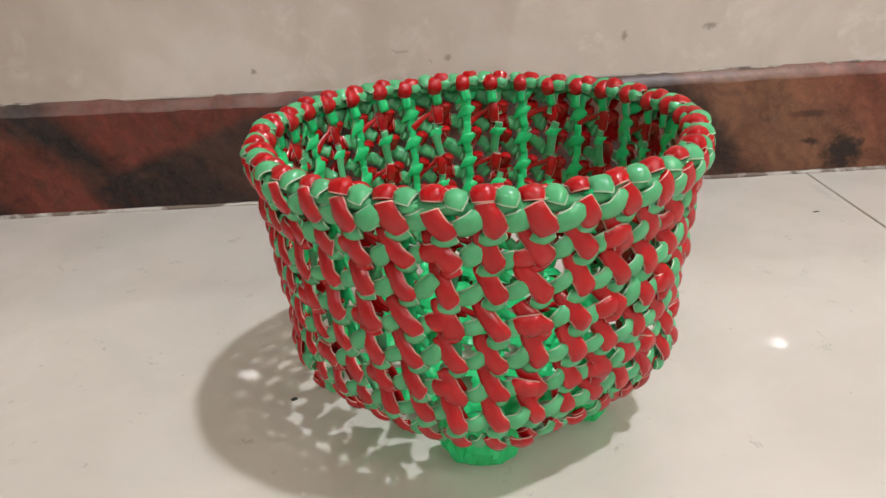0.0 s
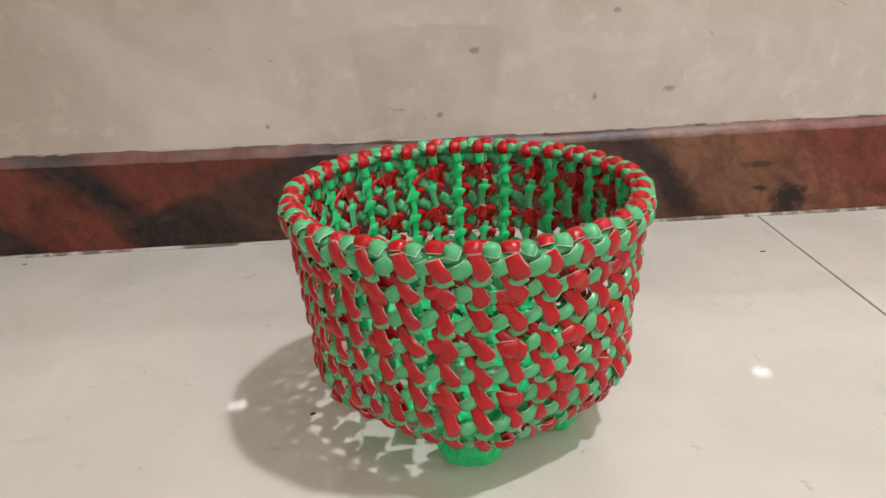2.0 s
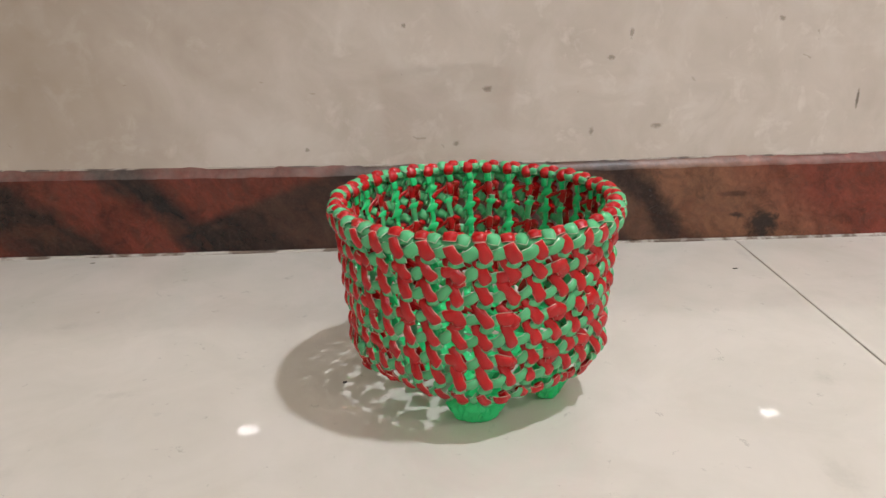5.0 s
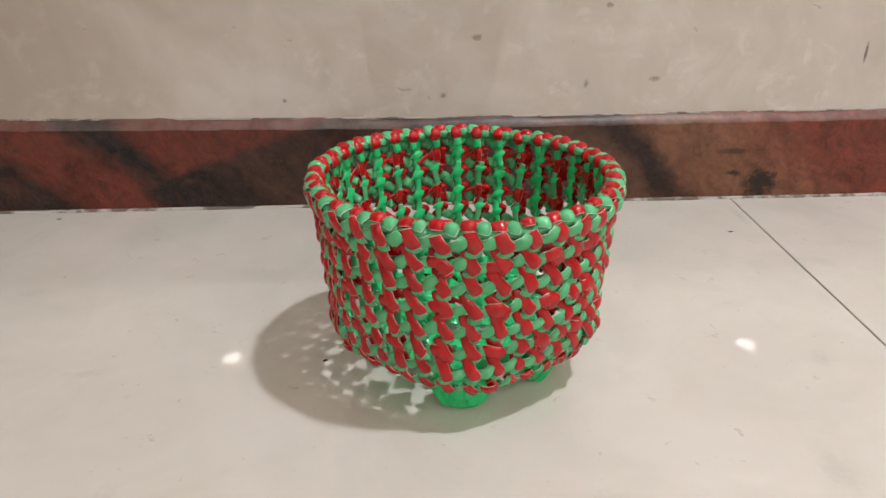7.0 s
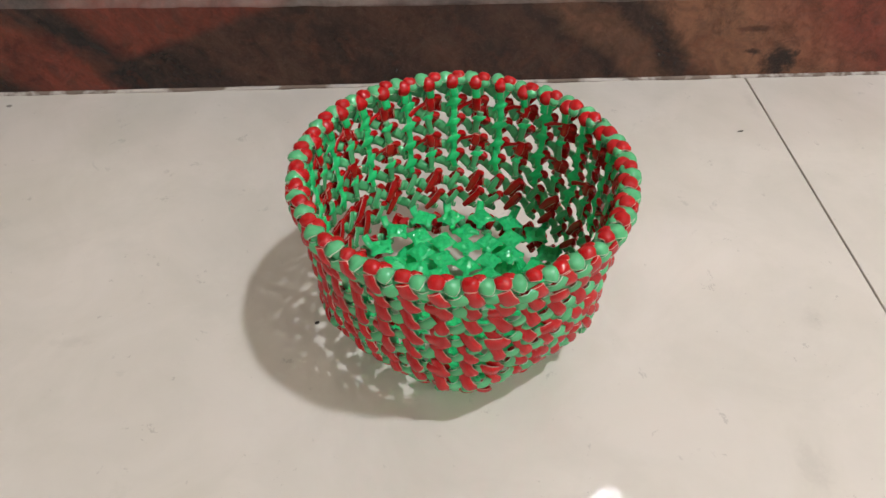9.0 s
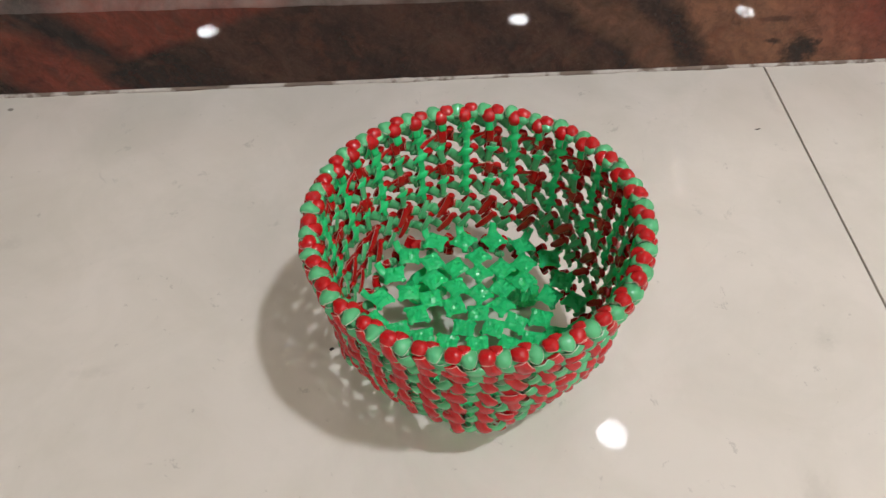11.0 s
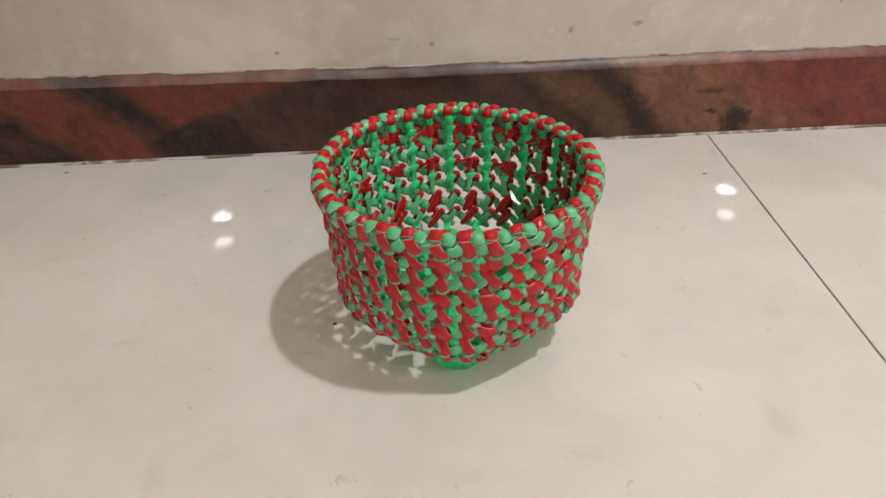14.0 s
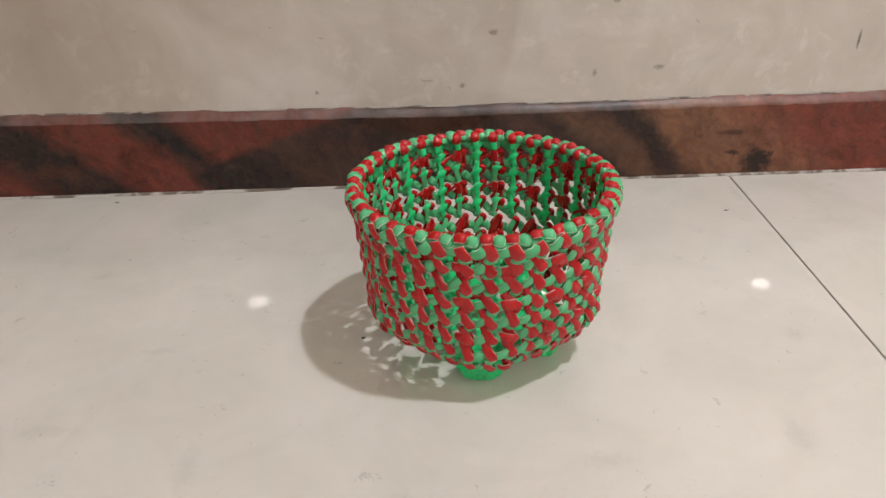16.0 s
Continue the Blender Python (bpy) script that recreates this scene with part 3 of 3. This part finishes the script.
PROFILE = [(0.0890, 0.0380), (0.0950, 0.0445), (0.0995, 0.0540), (0.1038, 0.0850), (0.1074, 0.1100), (0.1090, 0.1400), (0.1108, 0.1560), (0.1170, 0.1775)]


def on_profile(z):
    """Radius and slope of the basket's wall at a height."""
    for (r0, z0), (r1, z1) in zip(PROFILE, PROFILE[1:]):
        if z <= z1 or (r1, z1) == PROFILE[-1]:
            return r0 + (r1 - r0) * (z - z0) / (z1 - z0), math.atan2(z1 - z0, r1 - r0)


ROWS = [0.0405, 0.0610, 0.0790, 0.0985, 0.1175, 0.1360, 0.1540, 0.1712]      # heights of the knots


def lean(z):
    """The hand-made wall does not stand quite straight: its foot is set off from its rim."""
    k = (0.178 - z) / 0.140
    return Vector((0.0015 * k - 0.0010, 0.0, 0.0))


CORNER = PHASE + math.pi / N      # one corner of the five-sided bottom


def squareness(theta, z):
    """How far the wall stands out from its mean radius: five-cornered at the bottom, round from the middle up."""
    p = (theta - CORNER + math.pi / 5) % (math.pi * 2 / 5) - math.pi / 5     # from the nearest corner
    q = (1 / math.cos(math.pi / 5 - abs(p))) ** 0.56 / 1.040
    k = max(0.0, min(1.0, (0.100 - z) / 0.050))
    return 1 + (q - 1) * k * k * (3 - 2 * k)


def surface_frame(theta, r, z, slope):
    """Axes at a point of the wall: along, up the wall, outward."""
    c, s = math.cos(theta), math.sin(theta)
    up = Vector((c * math.cos(slope), s * math.cos(slope), math.sin(slope)))
    along = Vector((-s, c, 0))
    out = along.cross(up)
    m = Matrix((along, up, out)).transposed().to_4x4()
    return Matrix.Translation((r * c, r * s, z)) @ m


def basket():
    root = tagged(new("basket"), "small round basket woven from red and green plastic wire", "basket")
    root.location = (CX, CY, 0)
    root.scale = (1.035, 0.965, 1.0)   # slightly oval
    rng = random.Random(11)
    kinds = {k: [knot_mesh("knot_" + k, k, 100 * q + len(k)) for q in range(5)] for k in (
        "red_crossing", "red_slantred", "red_bare", "bridge_bare", "bridge_spiked", "bridge_slantgreen", "mixed_upright", "mixed_spiked", "top_upright", "top_spiked", "mixed_slantred", "mixed_slantgreen")}

    def place(name, me, m):
        ob = new(name, me)
        ob.parent = root
        ob.matrix_local = m
        return ob

    for j, z in enumerate(ROWS):
        r, slope = on_profile(z)
        # soften the slope over the bend
        slope = 0.5 * slope + 0.25 * (on_profile(max(z - 0.006, 0.0381))[1] + on_profile(z + 0.007)[1])
        for i in range(N):
            th = PHASE + 2 * math.pi * i / N + rng.uniform(-0.006, 0.006)
            kind = "top_" if j == 7 else "mixed_" if j % 2 else "bridge_" if i % 2 else "red_"
            if j == 0:
                kind += "bare"
            elif j < 3:
                kind += "slantred" if i % 2 == 0 else "slantgreen"
            else:
                kind += "spiked" if i % 2 else "crossing" if j % 2 == 0 else "upright"
            m = surface_frame(th, r * squareness(th, z) + 0.0007 + rng.uniform(-0.0009, 0.0009), z + rng.uniform(-0.0012, 0.0012), slope)
            k = 2 * math.pi * r / N / PU
            plump = rng.uniform(1.00, 1.08)
            m = Matrix.Translation(lean(z)) @ m @ pose(0, 0, 0, rng.uniform(-6, 6), rng.uniform(-6, 6), rng.uniform(-9, 9)) @ Matrix.Diagonal((k, plump, 0.80, 1))
            place("knot", rng.choice(kinds[kind]), m)

    # the rolled rim
    def rim_mesh(seed):
        g = random.Random(seed)
        bm = bmesh.new()
        h = 2 * math.pi * 0.1150 / N

        def arc(stops, thick, mat, lips=(True, True)):
            # a fold over the roll: stops of angle from outward over the top, place along in pitches, radius, width
            pts, mid = [], stops[len(stops) // 2][0]
            for al, along, r, w in stops:
                al = radians(al)
                pts.append((along * h * 1000, r * math.sin(al), r * math.cos(al), w))
            fold(bm, g, loose(g, pts, 0.4), thick, mat, (0, math.sin(radians(mid)), math.cos(radians(mid))), lips, 0.0003)

        arc([(58, -0.22, 5.8, 9.2), (80, -0.20, 7.4, 10.6), (106, -0.18, 7.4, 10.6), (130, -0.15, 5.8, 9.2)], 4.6, 0)
        arc([(34, 0.22, 5.4, 9.4), (58, 0.26, 6.4, 10.4), (84, 0.30, 6.6, 10.4), (110, 0.30, 6.0, 9.6), (132, 0.27, 4.8, 8.4)], 4.2, 1)
        arc([(116, -0.24, 5.4, 8.0), (140, -0.24, 6.8, 9.2), (164, -0.22, 5.4, 8.2)], 4.0, 1)
        arc([(104, 0.04, 5.4, 8.4), (134, 0.06, 7.2, 10.0), (164, 0.08, 7.2, 10.2), (194, 0.09, 5.4, 8.8)], 4.6, 0)
        arc([(186, 0.06, 5.0, 6.2), (212, 0.04, 7.4, 6.4), (236, 0.0, 12.0, 6.2)], 3.0, 2, (False, False))
        # the wire inside the roll
        strap(bm, [(-0.5 * h - 0.001, 0.0002, 0.0008, 0.0072), (0, 0.0002, 0.0008, 0.0072), (0.5 * h + 0.001, 0.0002, 0.0008, 0.0072)], 0.0070, 1, 2)
        return wire_mesh("rim_knot", bm)

    rims = [rim_mesh(q) for q in range(4)]
    for i in range(N):
        th = PHASE + 2 * math.pi * (i + 0.0) / N + rng.uniform(-0.006, 0.006)
        m = Matrix.Translation(lean(0.177)) @ surface_frame(th, 0.1152 + rng.uniform(-0.0006, 0.0006), 0.1755 + rng.uniform(-0.0010, 0.0010), radians(88)) @ pose(0, 0, 0, rng.uniform(-9, 9), rng.uniform(-5, 5), rng.uniform(-6, 6))
        place("rim_knot", rng.choice(rims), m)

    # the flat bottom: rings of green knots
    def base_mesh(seed):
        # a flat crumpled square, two wires folded over one another
        g = random.Random(seed)
        bm = bmesh.new()
        n, w = 8, 0.0172
        grid = [[None] * (n + 1) for _ in range(n + 1)]
        low = [[None] * (n + 1) for _ in range(n + 1)]
        tilt = g.uniform(-0.5, 0.5)
        for a in range(n + 1):
            for b in range(n + 1):
                x, y = 2 * a / n - 1, 2 * b / n - 1
                e = max(abs(x), abs(y))
                pin = 1 + 0.06 * x * y * tilt
                z = 0.0010 + 0.0022 * (1 - abs(x) ** 4) ** 0.6 * (1 - abs(y) ** 4) ** 0.6
                z += (0.0007 if x + 0.6 * y > tilt else 0.0) * (1 - e) + g.uniform(-0.0019, 0.0019) * (1 - e * e)
                p = Vector((x * w / 2 * pin + g.uniform(-0.0004, 0.0004), y * w / 2 * pin + g.uniform(-0.0004, 0.0004), z))
                grid[a][b] = bm.verts.new(p)
                low[a][b] = grid[a][b] if e > 0.99 else bm.verts.new((p.x, p.y, -0.0008))
        for a in range(n):
            for b in range(n):
                for s_ in (grid, low):
                    f = bm.faces.new((s_[a][b], s_[a + 1][b], s_[a + 1][b + 1], s_[a][b + 1]))
                    f.smooth, f.material_index = False, 2
        rim = {v for a in range(n + 1) for b in range(n + 1) if low[a][b] is grid[a][b] for v in (grid[a][b],)}
        for ed in bm.edges:
            if ed.verts[0] in rim and ed.verts[1] in rim:
                ed.smooth = False
        # the wires that run on from its corners to the next knots
        for q in range(2):
            c, d = math.cos(radians(45 + 90 * q)), math.sin(radians(45 + 90 * q))
            fold(bm, g, loose(g, [(-12.0 * c, -12.0 * d, -0.4, 4.4), (-6 * c, -6 * d, 0.2, 6.0), (6 * c, 6 * d, 0.2, 6.0), (12.0 * c, 12.0 * d, -0.4, 4.4)], 0.5), 2.2, 2, lips=(False, False))
        return wire_mesh("base_knot", bm)

    bases = [base_mesh(q) for q in range(8)]
    pitch = 0.0206
    holes = ((-0.040, -0.012), (-0.002, -0.020), (0.032, 0.009))
    spots_ = [(0.0, 0.0, CORNER)]
    for k in range(5):
        a, b = CORNER + math.pi * (2 * k - 1) / 5, CORNER + math.pi * (2 * k + 1) / 5
        for u in range(1, 8):
            for v in range(0, 8):
                x, y = pitch * (u * math.cos(a) + v * math.cos(b)), pitch * (u * math.sin(a) + v * math.sin(b))
                if math.hypot(x, y) < 0.0690:
                    spots_.append((x, y, (a + b) / 2))
    for k in range(20):       # the outer ring, set apart, with a gap beside each
        a = CORNER + 2 * math.pi * (k + 0.5) / 20
        q = 0.0840 * squareness(a, 0.050)
        spots_.append((q * math.cos(a), q * math.sin(a), a + math.pi / 4))
    for x, y, turn in spots_:
        if any(math.hypot(x - hx, y - hy) < 0.0105 for hx, hy in holes):
            continue
        m = Matrix.Translation(Vector((x + rng.uniform(-0.0012, 0.0012), y + rng.uniform(-0.0012, 0.0012), 0.0475 + rng.uniform(-0.0008, 0.0008))) + Vector((0.005, 0.004, 0)))
        place("base_knot", rng.choice(bases), m @ pose(0, 0, 0, rng.uniform(-7, 7), rng.uniform(-7, 7), math.degrees(turn) + rng.choice((0, 90, 180, 270)) + rng.uniform(-11, 11)))

    def tie_mesh(seed):
        # a wire from the outer ring up into the wall
        g = random.Random(seed)
        bm = bmesh.new()
        fold(bm, g, loose(g, [(0, 0, 0, 8.0), (6, 0.6, 0.4, 7.4), (12, 0.4, 3.0, 7.0), (17, -0.6, 8.0, 6.6)], 0.6), 2.6, 2, lips=(False, False))
        return wire_mesh("tie", bm)

    ties = [tie_mesh(q) for q in range(3)]
    for k in range(20):
        a = CORNER + 2 * math.pi * (k + 0.5) / 20
        q = 0.0840 * squareness(a, 0.050)
        place("tie", rng.choice(ties), Matrix.Translation(Vector((q * math.cos(a) + 0.004, q * math.sin(a) + 0.003, 0.0472))) @ pose(0, 0, 0, 0, 0, math.degrees(a) + rng.uniform(-9, 9)))

    # feet under the corners, crumpled pads of green wire
    def foot_mesh(seed):
        bm = bmesh.new()
        n, rows = 72, []
        for z, r in ((0.0, 0.40), (0.0008, 0.58), (0.0030, 0.74), (0.0060, 0.85), (0.0100, 0.94), (0.0150, 1.0), (0.0210, 1.0), (0.0290, 0.92), (0.0350, 0.70)):
            ring = []
            for q in range(n):
                a = 2 * math.pi * q / n
                k = r * (1 + 0.12 * noise.noise((3.2 * math.cos(a), 3.2 * math.sin(a), z * 110 + seed)) + 0.13 * noise.noise((8 * math.cos(a), 8 * math.sin(a), z * 420 + seed)) + 0.08 * noise.noise((19 * math.cos(a), 19 * math.sin(a), z * 700 + seed)))
                ring.append(bm.verts.new((0.0140 * k * math.cos(a), 0.0225 * k * math.sin(a), z)))
            rows.append(ring)
        for r0, r1 in zip(rows, rows[1:]):
            for q in range(n):
                f = bm.faces.new((r0[q], r0[(q + 1) % n], r1[(q + 1) % n], r1[q]))
                f.smooth, f.material_index = False, 2
        for ring in (rows[0][::-1], rows[-1]):
            bm.faces.new(ring).material_index = 2
        return wire_mesh("foot", bm)

    foot = foot_mesh(3)
    for k in range(4):
        a = CORNER + 2 * math.pi * k / 5
        place("foot", foot, Matrix.Translation(Vector((0.066 * math.cos(a), 0.066 * math.sin(a), 0)) + lean(0.04)) @ pose(0, 0, 0, 0, 0, math.degrees(a)))
    return root


basket()


# ---- specks on the floor ----
def speck(x, y, sx, sy, turn, seed):
    g = random.Random(seed)
    bm = bmesh.new()
    bmesh.ops.create_icosphere(bm, subdivisions=2, radius=1.0)
    for v in bm.verts:
        v.co *= g.uniform(0.75, 1.15)
        v.co = Vector((v.co.x * sx, v.co.y * sy, max(v.co.z * 0.0007 + 0.0005, 0)))
    ob = mesh_object("dirt_speck", bm, [DIRT])
    ob.matrix_basis = pose(x, y, 0, 0, 0, turn)
    return tagged(ob, "tiny dark crumb of dirt lying on the marble floor", "dirt")


speck(-0.119, 0.459, 0.0024, 0.0018, 20, 1)
speck(0.356, 0.711, 0.0040, 0.0005, 8, 2)
